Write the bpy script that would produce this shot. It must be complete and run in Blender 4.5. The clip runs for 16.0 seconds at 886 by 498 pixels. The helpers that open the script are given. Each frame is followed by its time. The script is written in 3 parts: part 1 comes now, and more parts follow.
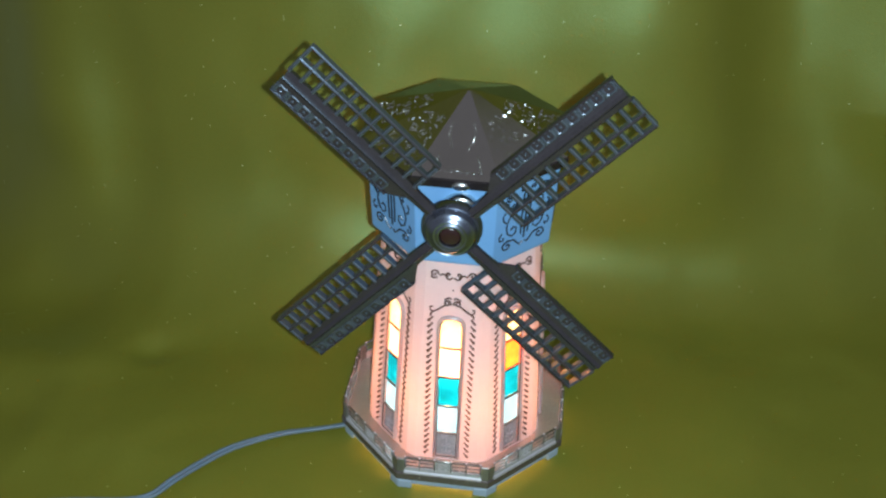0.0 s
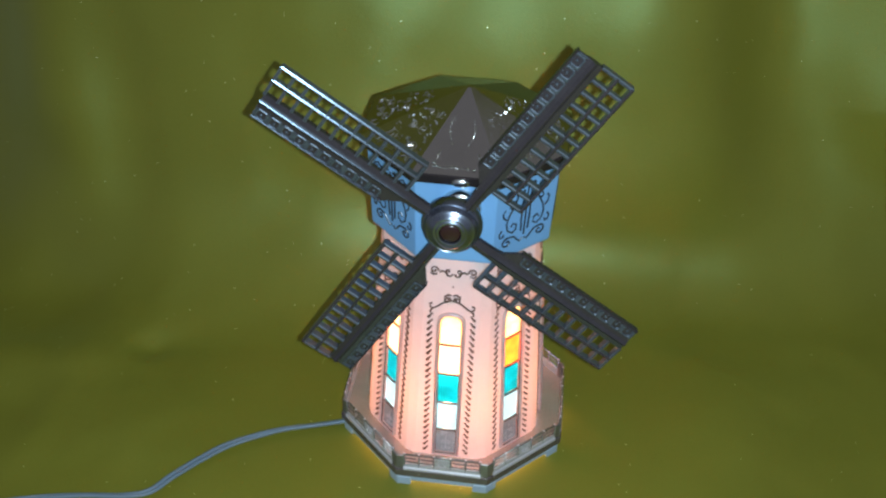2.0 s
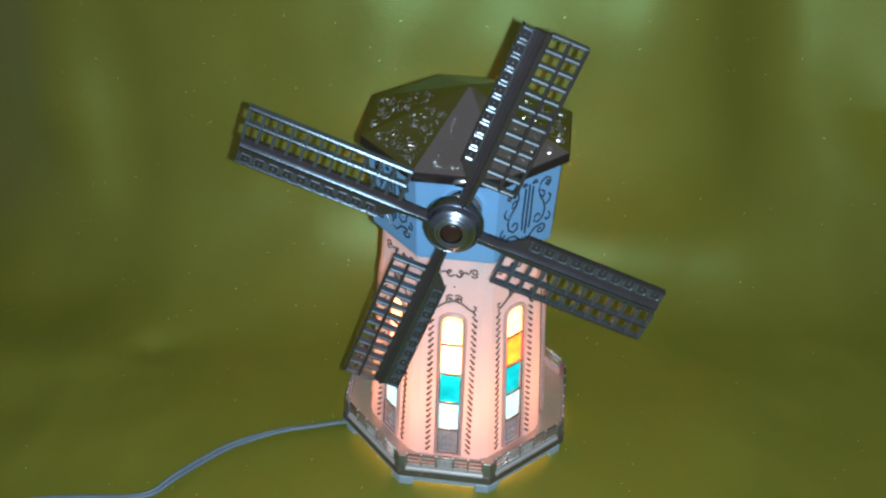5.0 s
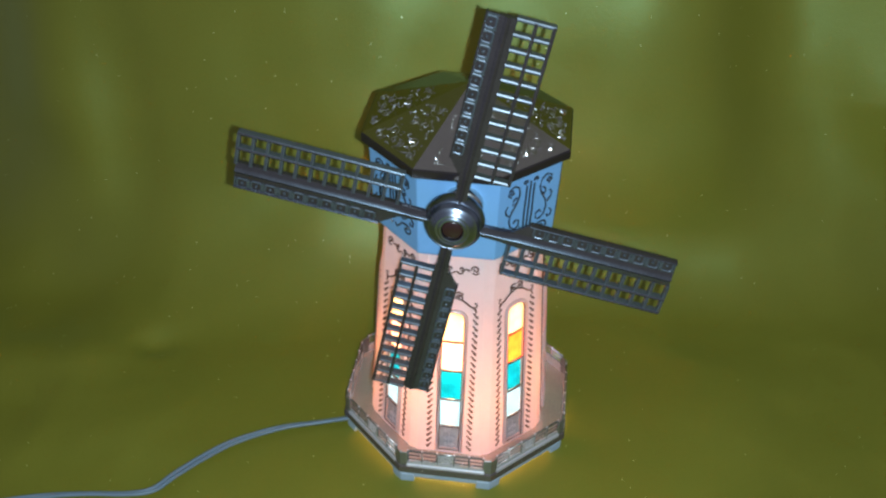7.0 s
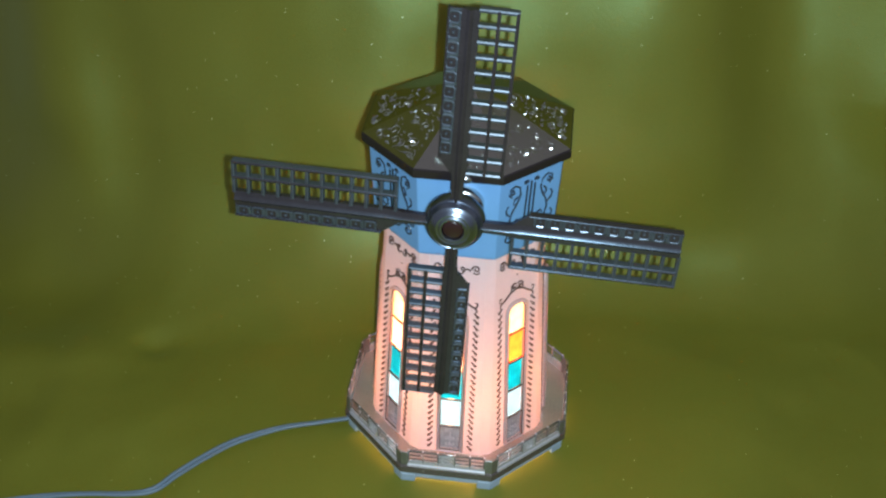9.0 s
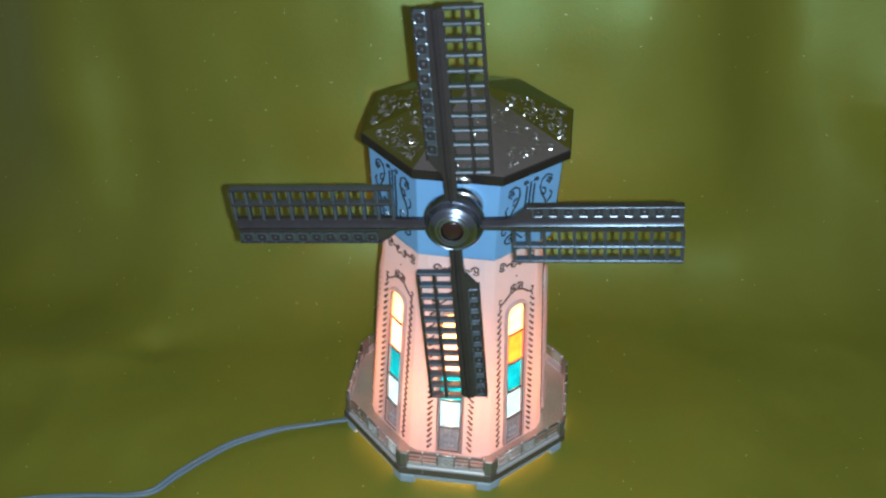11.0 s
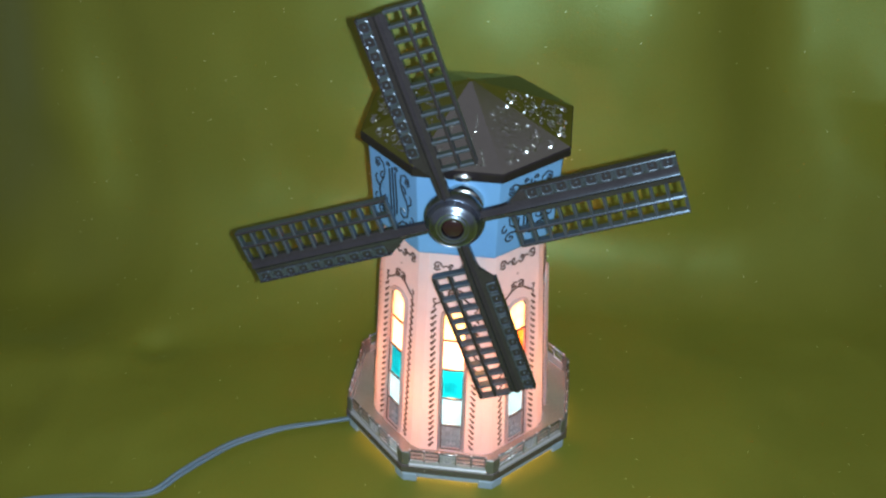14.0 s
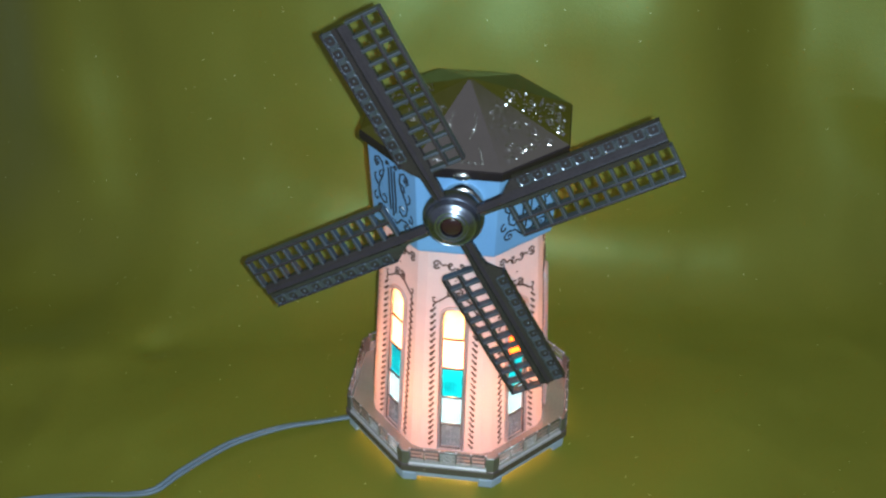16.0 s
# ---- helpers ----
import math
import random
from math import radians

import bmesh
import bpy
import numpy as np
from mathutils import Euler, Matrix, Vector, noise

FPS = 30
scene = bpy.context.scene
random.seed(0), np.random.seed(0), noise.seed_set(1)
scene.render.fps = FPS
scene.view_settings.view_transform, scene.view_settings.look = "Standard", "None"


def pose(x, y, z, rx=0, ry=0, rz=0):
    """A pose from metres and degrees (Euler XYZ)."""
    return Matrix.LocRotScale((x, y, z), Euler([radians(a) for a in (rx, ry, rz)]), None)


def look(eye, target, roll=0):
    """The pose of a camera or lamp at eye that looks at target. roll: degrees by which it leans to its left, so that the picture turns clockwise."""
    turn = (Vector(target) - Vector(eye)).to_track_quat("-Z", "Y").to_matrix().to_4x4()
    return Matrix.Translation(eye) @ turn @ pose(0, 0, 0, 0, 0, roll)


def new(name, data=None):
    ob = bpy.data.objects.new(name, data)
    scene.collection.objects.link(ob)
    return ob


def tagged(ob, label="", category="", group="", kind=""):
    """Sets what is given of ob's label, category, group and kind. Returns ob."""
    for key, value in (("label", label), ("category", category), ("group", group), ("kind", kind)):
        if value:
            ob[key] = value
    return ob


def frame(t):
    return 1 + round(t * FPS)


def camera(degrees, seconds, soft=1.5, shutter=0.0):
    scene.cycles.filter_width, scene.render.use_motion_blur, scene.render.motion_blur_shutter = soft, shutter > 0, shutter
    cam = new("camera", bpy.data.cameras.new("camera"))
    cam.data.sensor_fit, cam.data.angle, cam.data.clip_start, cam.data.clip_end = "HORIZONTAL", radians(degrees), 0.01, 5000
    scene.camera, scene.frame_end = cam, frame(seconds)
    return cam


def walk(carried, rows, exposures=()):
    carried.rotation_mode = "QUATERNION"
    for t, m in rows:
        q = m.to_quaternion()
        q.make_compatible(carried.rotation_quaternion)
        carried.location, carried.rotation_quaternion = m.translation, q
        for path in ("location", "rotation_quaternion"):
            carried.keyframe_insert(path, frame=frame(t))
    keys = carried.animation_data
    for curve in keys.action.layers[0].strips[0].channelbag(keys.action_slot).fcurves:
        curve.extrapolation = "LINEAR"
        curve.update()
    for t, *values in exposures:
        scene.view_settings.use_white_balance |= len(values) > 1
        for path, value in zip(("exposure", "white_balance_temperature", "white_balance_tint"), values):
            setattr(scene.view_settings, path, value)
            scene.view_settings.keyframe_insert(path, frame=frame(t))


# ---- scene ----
cam = camera(46.0, 16.0, soft=2.35)
EYE = (0.0452, -0.5038, 0.4973)
walk(cam, [
    (0, look((0.04522, -0.50511, 0.49809), (-0.01162, -0.00073, 0.13512), 1.738)),
    (0.5, look((0.04528, -0.50521, 0.49801), (-0.01204, -0.00039, 0.13572), 1.650)),
    (1, look((0.04532, -0.50529, 0.49836), (-0.01212, -0.00117, 0.13512), 1.727)),
    (1.5, look((0.04510, -0.50521, 0.49845), (-0.01200, -0.00156, 0.13452), 1.698)),
    (2, look((0.04494, -0.50489, 0.49819), (-0.01142, -0.00178, 0.13340), 1.920)),
    (2.5, look((0.04483, -0.50448, 0.49783), (-0.01084, -0.00152, 0.13272), 1.694)),
    (3, look((0.04478, -0.50451, 0.49788), (-0.01143, -0.00206, 0.13216), 1.825)),
    (3.5, look((0.04490, -0.50471, 0.49849), (-0.01171, -0.00210, 0.13304), 1.649)),
    (4, look((0.04486, -0.50452, 0.49837), (-0.01184, -0.00188, 0.13298), 1.630)),
    (6.5, look((0.04453, -0.50337, 0.49847), (-0.01266, -0.00180, 0.13169), 1.525)),
    (7, look((0.04466, -0.50342, 0.49842), (-0.01265, -0.00228, 0.13107), 1.520)),
    (7.5, look((0.04513, -0.50318, 0.49775), (-0.01290, -0.00165, 0.13103), 1.429)),
    (8, look((0.04551, -0.50313, 0.49769), (-0.01310, -0.00152, 0.13118), 1.212)),
    (8.5, look((0.04534, -0.50340, 0.49789), (-0.01344, -0.00176, 0.13146), 1.295)),
    (9, look((0.04521, -0.50361, 0.49769), (-0.01308, -0.00221, 0.13084), 1.426)),
    (11.5, look((0.04512, -0.50340, 0.49708), (-0.01269, -0.00124, 0.13120), 1.432)),
    (12, look((0.04516, -0.50328, 0.49727), (-0.01246, -0.00179, 0.13044), 1.397)),
    (12.5, look((0.04526, -0.50302, 0.49687), (-0.01194, -0.00172, 0.12972), 1.370)),
    (13, look((0.04555, -0.50284, 0.49583), (-0.01235, -0.00133, 0.12908), 1.237)),
    (13.5, look((0.04560, -0.50321, 0.49561), (-0.01320, -0.00133, 0.12949), 1.095)),
    (14, look((0.04561, -0.50329, 0.49579), (-0.01319, -0.00144, 0.12964), 1.083)),
    (14.5, look((0.04568, -0.50321, 0.49590), (-0.01319, -0.00203, 0.12885), 1.130)),
    (15, look((0.04617, -0.50312, 0.49587), (-0.01260, -0.00204, 0.12867), 1.137)),
    (15.5, look((0.04641, -0.50283, 0.49580), (-0.01256, -0.00189, 0.12844), 1.070)),
    (16, look((0.04670, -0.50286, 0.49575), (-0.01277, -0.00167, 0.12881), 0.887)),
])

# ---- light: the dim room, the phone's lamp beside the lens, the bulb in the tower ----
world = bpy.data.worlds.new("room")
scene.world = world
world.use_nodes = True
wn = world.node_tree.nodes
wn["Background"].inputs[0].default_value = (0.80, 0.84, 1.0, 1)
wn["Background"].inputs[1].default_value = 0.19

flash = new("flash_lamp", bpy.data.lights.new("flash_lamp", "POINT"))
flash.data.energy, flash.data.color, flash.data.shadow_soft_size = 11.5, (0.68, 0.91, 1.06), 0.0022
flash.matrix_world = look(EYE, (-0.013, 0, 0.129), 1.3) @ pose(0.0115, -0.0032, 0.002)

bulb = new("bulb_light", bpy.data.lights.new("bulb_light", "POINT"))
bulb.data.energy, bulb.data.color, bulb.data.shadow_soft_size = 1.7, (1.0, 0.62, 0.36), 0.012
bulb.location = (0.0, -0.008, 0.053)
scene.view_settings.exposure = 0.0


# ---- materials ----
def material(name, color, rough=0.5, metal=0.0, vary=0.12, grain=900.0, bump=0.05, stains=60.0, spec=0.5):
    m = bpy.data.materials.new(name)
    m.use_nodes = True
    n, l = m.node_tree.nodes, m.node_tree.links
    b = n["Principled BSDF"]
    b.inputs["Metallic"].default_value = metal
    b.inputs["Specular IOR Level"].default_value = spec
    co = n.new("ShaderNodeTexCoord")
    fine, broad = n.new("ShaderNodeTexNoise"), n.new("ShaderNodeTexNoise")
    fine.inputs["Scale"].default_value, fine.inputs["Detail"].default_value = grain, 4
    broad.inputs["Scale"].default_value, broad.inputs["Detail"].default_value = stains, 3
    for t in (fine, broad):
        l.new(co.outputs["Object"], t.inputs["Vector"])
    add = n.new("ShaderNodeMath")
    add.operation = "ADD"
    l.new(fine.outputs["Fac"], add.inputs[0])
    l.new(broad.outputs["Fac"], add.inputs[1])
    ramp = n.new("ShaderNodeMapRange")
    ramp.inputs["From Min"].default_value, ramp.inputs["From Max"].default_value = 0.6, 1.4
    ramp.inputs["To Min"].default_value, ramp.inputs["To Max"].default_value = 1 - vary, 1 + vary
    l.new(add.outputs[0], ramp.inputs["Value"])
    mul = n.new("ShaderNodeVectorMath")
    mul.operation = "SCALE"
    mul.inputs[0].default_value = color
    l.new(ramp.outputs["Result"], mul.inputs["Scale"])
    l.new(mul.outputs[0], b.inputs["Base Color"])
    rr = n.new("ShaderNodeMapRange")
    rr.inputs["To Min"].default_value, rr.inputs["To Max"].default_value = rough * 0.75, rough * 1.25
    l.new(broad.outputs["Fac"], rr.inputs["Value"])
    l.new(rr.outputs["Result"], b.inputs["Roughness"])
    bp = n.new("ShaderNodeBump")
    bp.inputs["Strength"].default_value, bp.inputs["Distance"].default_value = bump, 0.001
    l.new(fine.outputs["Fac"], bp.inputs["Height"])
    l.new(bp.outputs["Normal"], b.inputs["Normal"])
    return m


def glowing_through(m, color, share, uneven=0.05):
    """Lets part of the bulb's light pass diffusely through a thin plastic or glass."""
    n, l = m.node_tree.nodes, m.node_tree.links
    out, b = n["Material Output"], n["Principled BSDF"]
    tr, mix = n.new("ShaderNodeBsdfTranslucent"), n.new("ShaderNodeMixShader")
    cloud, level, tint = n.new("ShaderNodeTexNoise"), n.new("ShaderNodeMapRange"), n.new("ShaderNodeVectorMath")
    cloud.inputs["Scale"].default_value, cloud.inputs["Detail"].default_value = 190, 2
    level.inputs["From Min"].default_value, level.inputs["From Max"].default_value = 0.3, 0.7
    level.inputs["To Min"].default_value, level.inputs["To Max"].default_value = 1 - uneven, 1 + uneven
    tint.operation = "SCALE"
    tint.inputs[0].default_value = color
    l.new(n["Texture Coordinate"].outputs["Object"], cloud.inputs["Vector"])
    l.new(cloud.outputs["Fac"], level.inputs["Value"])
    l.new(level.outputs["Result"], tint.inputs["Scale"])
    l.new(tint.outputs[0], tr.inputs["Color"])
    mix.inputs[0].default_value = share
    l.new(b.outputs[0], mix.inputs[1])
    l.new(tr.outputs[0], mix.inputs[2])
    l.new(mix.outputs[0], out.inputs["Surface"])
    return m


def satin():
    m = material("olive_satin", (0.226, 0.204, 0.024), rough=0.44, vary=0.12, grain=1400, bump=0.12, stains=9, spec=0.86)
    n, l = m.node_tree.nodes, m.node_tree.links
    b = n["Principled BSDF"]
    b.inputs["Specular Tint"].default_value = (0.62, 1.0, 0.45, 1)
    b.inputs["Coat Weight"].default_value = 0.04
    b.inputs["Coat Roughness"].default_value = 0.29
    b.inputs["Coat Tint"].default_value = (0.95, 1.0, 0.75, 1)
    # woven slubs and small puckers
    puck = n.new("ShaderNodeTexNoise")
    puck.inputs["Scale"].default_value, puck.inputs["Detail"].default_value = 26, 2
    weave = n.new("ShaderNodeTexNoise")
    weave.inputs["Scale"].default_value, weave.inputs["Detail"].default_value = 480, 3
    crush = n.new("ShaderNodeTexNoise")
    crush.inputs["Scale"].default_value, crush.inputs["Detail"].default_value = 90, 3
    first = b.inputs["Normal"].links[0].from_node
    for tex, dist, strength in ((puck, 0.010, 0.02), (crush, 0.004, 0.015), (weave, 0.0015, 0.07)):
        l.new(n["Texture Coordinate"].outputs["Object"], tex.inputs["Vector"])
        bp = n.new("ShaderNodeBump")
        bp.inputs["Strength"].default_value, bp.inputs["Distance"].default_value = strength, dist
        l.new(tex.outputs["Fac"], bp.inputs["Height"])
        l.new(first.outputs["Normal"], bp.inputs["Normal"])
        first = bp
    l.new(first.outputs["Normal"], b.inputs["Normal"])
    l.new(first.outputs["Normal"], b.inputs["Coat Normal"])
    b.inputs["Sheen Weight"].default_value = 0.30
    b.inputs["Sheen Roughness"].default_value = 0.35
    b.inputs["Sheen Tint"].default_value = (0.6, 0.85, 0.3, 1)
    # sparse metallic threads that catch the lamp
    co = n.new("ShaderNodeTexCoord")
    v = n.new("ShaderNodeTexVoronoi")
    v.inputs["Scale"].default_value = 420
    l.new(co.outputs["Object"], v.inputs["Vector"])
    near = n.new("ShaderNodeMath")
    near.operation, near.inputs[1].default_value = "LESS_THAN", 0.17
    l.new(v.outputs["Distance"], near.inputs[0])
    sep = n.new("ShaderNodeSeparateColor")
    l.new(v.outputs["Color"], sep.inputs[0])
    rare = n.new("ShaderNodeMath")
    rare.operation, rare.inputs[1].default_value = "GREATER_THAN", 0.986
    l.new(sep.outputs[0], rare.inputs[0])
    both = n.new("ShaderNodeMath")
    both.operation = "MULTIPLY"
    l.new(near.outputs[0], both.inputs[0])
    l.new(rare.outputs[0], both.inputs[1])
    old = b.inputs["Base Color"].links[0].from_socket
    mix = n.new("ShaderNodeMix")
    mix.data_type = "RGBA"
    l.new(both.outputs[0], mix.inputs["Factor"])
    l.new(old, mix.inputs["A"])
    mix.inputs["B"].default_value = (0.95, 0.95, 0.55, 1)
    l.new(mix.outputs["Result"], b.inputs["Base Color"])
    l.new(both.outputs[0], b.inputs["Metallic"])
    return m


SATIN = satin()
PINK = glowing_through(material("blush_plastic", (0.85, 0.74, 0.77), rough=0.32, vary=0.04, bump=0.02), (0.95, 0.75, 0.66), 0.19)
FRAME = glowing_through(material("blush_plastic_frame", (0.82, 0.66, 0.64), rough=0.3, vary=0.04, bump=0.02), (0.96, 0.62, 0.46), 0.34)
BLUE = material("pale_blue_plastic", (0.23, 0.47, 0.80), rough=0.3, vary=0.05, bump=0.02)
BASE = material("pale_blue_grey_plastic", (0.42, 0.50, 0.60), rough=0.4, vary=0.08)
ROOF = material("polished_bronze_roof", (0.54, 0.50, 0.44), rough=0.15, metal=1.0, vary=0.08, bump=0.03)
ROOF.node_tree.nodes["Principled BSDF"].inputs["Specular Tint"].default_value = (0.32, 0.32, 0.28, 1)
EAVE = material("dark_bronze_eave", (0.06, 0.045, 0.045), rough=0.22, metal=0.6)
RELIEF = material("bright_relief", (0.64, 0.63, 0.60), rough=0.24, metal=1.0, vary=0.1)
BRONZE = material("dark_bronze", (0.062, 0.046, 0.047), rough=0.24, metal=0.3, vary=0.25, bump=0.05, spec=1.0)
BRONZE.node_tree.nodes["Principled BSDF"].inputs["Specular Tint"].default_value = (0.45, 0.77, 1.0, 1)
CELL = material("cell_metal", (0.14, 0.16, 0.19), rough=0.27, metal=0.65, vary=0.2)
# lighter than the bronze: the lamp's light on the lattice sides, as colour
LATTICE = material("lit_side_lattice_metal", (0.105, 0.124, 0.15), rough=0.38, metal=0.45, vary=0.25, spec=1.0)
HUB = material("turned_hub_metal", (0.27, 0.30, 0.37), rough=0.29, metal=1.0, vary=0.1)
JEWEL = material("red_brown_boss", (0.035, 0.013, 0.012), rough=0.25)
INK = material("dark_brown_scrollwork", (0.16, 0.085, 0.068), rough=0.35, metal=0.3)
DECK = material("antique_brass_deck", (0.64, 0.49, 0.42), rough=0.15, metal=0.5, vary=0.15)
FASCIA = material("dark_brown_band", (0.17, 0.13, 0.115), rough=0.25, metal=0.4, vary=0.2, spec=0.8)
POST = material("dull_bronze_post", (0.30, 0.27, 0.25), rough=0.36, metal=0.7, vary=0.2)
RAIL = material("antique_brass_rail", (0.46, 0.41, 0.38), rough=0.26, metal=0.7, vary=0.2)
CHROME = material("pale_metal_strip", (0.62, 0.56, 0.57), rough=0.30, metal=0.25, vary=0.15)
PLATE = material("smoky_plate", (0.52, 0.50, 0.51), rough=0.26, metal=0.12, vary=0.3)
PLATE = glowing_through(PLATE, (0.62, 0.56, 0.56), 0.10)
CORD = material("pale_grey_cord_sheath", (0.185, 0.24, 0.295), rough=0.42, vary=0.1)
LINING = material("brown_lining", (0.20, 0.085, 0.05), rough=0.4)
CAP_INK = material("blue_black_scrollwork", (0.035, 0.045, 0.06), rough=0.3, metal=0.2)
HOLE = material("dark_hole", (0.01, 0.015, 0.03), rough=0.6)


def frosted(m, color, share):
    """Adds rough see-through glass, so that the bulb shows as a soft bright spot."""
    n, l = m.node_tree.nodes, m.node_tree.links
    out = n["Material Output"]
    old = out.inputs["Surface"].links[0].from_socket
    ref, mix = n.new("ShaderNodeBsdfRefraction"), n.new("ShaderNodeMixShader")
    ref.inputs["Color"].default_value = (*color, 1)
    ref.inputs["IOR"].default_value, ref.inputs["Roughness"].default_value = 1.3, 0.5
    mix.inputs[0].default_value = share
    l.new(old, mix.inputs[1])
    l.new(ref.outputs[0], mix.inputs[2])
    l.new(mix.outputs[0], out.inputs["Surface"])
    return m


PANES = [
    glowing_through(material("cream_pane", (0.8, 0.7, 0.5), rough=0.32, vary=0.05), (1.0, 0.86, 0.58), 0.8, 0.2),
    glowing_through(material("amber_pane", (0.8, 0.4, 0.1), rough=0.32, vary=0.05), (1.0, 0.31, 0.10), 0.8, 0.3),
    glowing_through(material("teal_pane", (0.02, 0.4, 0.4), rough=0.32, vary=0.15), (0.010, 0.235, 0.345), 0.7, 0.35),
    glowing_through(material("pale_blue_pane", (0.5, 0.65, 0.75), rough=0.32, vary=0.05), (0.215, 0.38, 0.55), 0.7, 0.15),
]
# paler copy of the amber glass, the glare of the bulb behind coloured in
WASHED_AMBER = glowing_through(material("bulb_washed_amber_pane", (0.8, 0.55, 0.45), rough=0.32, vary=0.05), (1.0, 0.66, 0.56), 0.8, 0.25)
frosted(WASHED_AMBER, (1.0, 0.85, 0.8), 0.22)
for pane_glass, tint in zip(PANES, ((1.0, 0.85, 0.6), (1.0, 0.6, 0.3), (0.06, 0.66, 0.8), (0.5, 0.72, 0.85))):
    frosted(pane_glass, tint, 0.22)


# ---- mesh helpers ----
def part(name, bm, mat, parent=None, label="", smooth=False, m=None):
    me = bpy.data.meshes.new(name)
    bmesh.ops.recalc_face_normals(bm, faces=bm.faces)
    bm.to_mesh(me)
    bm.free()
    me.materials.append(mat)
    if smooth:
        for p in me.polygons:
            p.use_smooth = True
    return again(name, me, parent, label, m)


def again(name, me, parent=None, label="", m=None):
    ob = new(name, me)
    ob.parent = parent
    if m is not None:
        ob.matrix_basis = m
    if label:
        tagged(ob, label)
    return ob


def box(bm, x0, x1, y0, y1, z0, z1, bevel=0.0):
    r = bmesh.ops.create_cube(bm, size=1.0)
    vs = r["verts"]
    for v in vs:
        v.co = ((x0 + x1) / 2 + v.co.x * (x1 - x0), (y0 + y1) / 2 + v.co.y * (y1 - y0), (z0 + z1) / 2 + v.co.z * (z1 - z0))
    if bevel:
        es = list({e for v in vs for e in v.link_edges})
        bmesh.ops.bevel(bm, geom=es, offset=bevel, segments=2, affect="EDGES", profile=0.5)


def prism(bm, outline, axis0, axis1):
    """A closed solid between two copies of an outline: functions that place a 2D point on either end."""
    a = [bm.verts.new(axis0(p)) for p in outline]
    b = [bm.verts.new(axis1(p)) for p in outline]
    n = len(outline)
    bm.faces.new(a)
    bm.faces.new(list(reversed(b)))
    for i in range(n):
        bm.faces.new((a[i], b[i], b[(i + 1) % n], a[(i + 1) % n]))


def loft(bm, rings, close=True, caps=True):
    rows = [[bm.verts.new(p) for p in ring] for ring in rings]
    n = len(rows[0])
    for a, b in zip(rows, rows[1:]):
        for i in range(n if close else n - 1):
            bm.faces.new((a[i], a[(i + 1) % n], b[(i + 1) % n], b[i]))
    if caps:
        bm.faces.new(rows[0])
        bm.faces.new(list(reversed(rows[-1])))


def lathe_y(bm, profile, n=40):
    """Turned about the y axis: pairs of radius and y."""
    loft(bm, [[(r * math.cos(2 * math.pi * i / n), y, r * math.sin(2 * math.pi * i / n)) for i in range(n)] for r, y in profile])


def tube(bm, pts, r, n=6, r_end=None):
    pts = [Vector(p) for p in pts]
    rings = []
    for i, p in enumerate(pts):
        d = (pts[min(i + 1, len(pts) - 1)] - pts[max(i - 1, 0)]).normalized()
        side = d.cross(Vector((0.13, 0.31, 0.94))).normalized()
        up = side.cross(d)
        rr = r if r_end is None else r + (r_end - r) * i / (len(pts) - 1)
        rings.append([p + side * rr * math.cos(2 * math.pi * k / n) + up * rr * math.sin(2 * math.pi * k / n) for k in range(n)])
    loft(bm, rings)


def spiral(cx, cy, r0, r1, a0, a1, n=14):
    out = []
    for i in range(n + 1):
        f = i / n
        a, r = radians(a0 + (a1 - a0) * f), r0 + (r1 - r0) * f
        out.append((cx + r * math.cos(a), cy + r * math.sin(a)))
    return out


def mirror(line):
    return [(-s, z) for s, z in line]


def octagon(a, h):
    return [(-h, -a), (h, -a), (a, -h), (a, h), (h, a), (-h, a), (-a, h), (-a, -h)]


K = math.tan(radians(22.5))
# facets of the octagonal bodies: apothem and height below, apothem and height above
TOWER = (0.0545, 0.0154, 0.0455, 0.1598)
CAP = (0.0503, 0.1615, 0.0525, 0.2130)


def on_facet(k, s, z, n, prof):
    ab, zb, at, zt = prof
    ap = ab + (at - ab) * (z - zb) / (zt - zb)
    a = radians(-90 + 45 * k)
    slope = (at - ab) / (zt - zb)
    inv = 1 / math.sqrt(1 + slope * slope)
    r = ap + n * inv
    return Vector((math.cos(a) * r - math.sin(a) * s, math.sin(a) * r + math.cos(a) * s, z - slope * inv * n))


def lines_on(bm, lines, k, prof, r=0.00035, n=0.0002, sides=5):
    for line in lines:
        tube(bm, [on_facet(k, s, z, n, prof) for s, z in line], r, sides)


# ---- the cloth: one sheet over the table and up behind ----
def ramp(u, w=0.03):
    """Nothing below zero, u above it, rounded over w on either side."""
    return 0.0 if u < -w else u if u > w else (u + w) ** 2 / (4 * w)


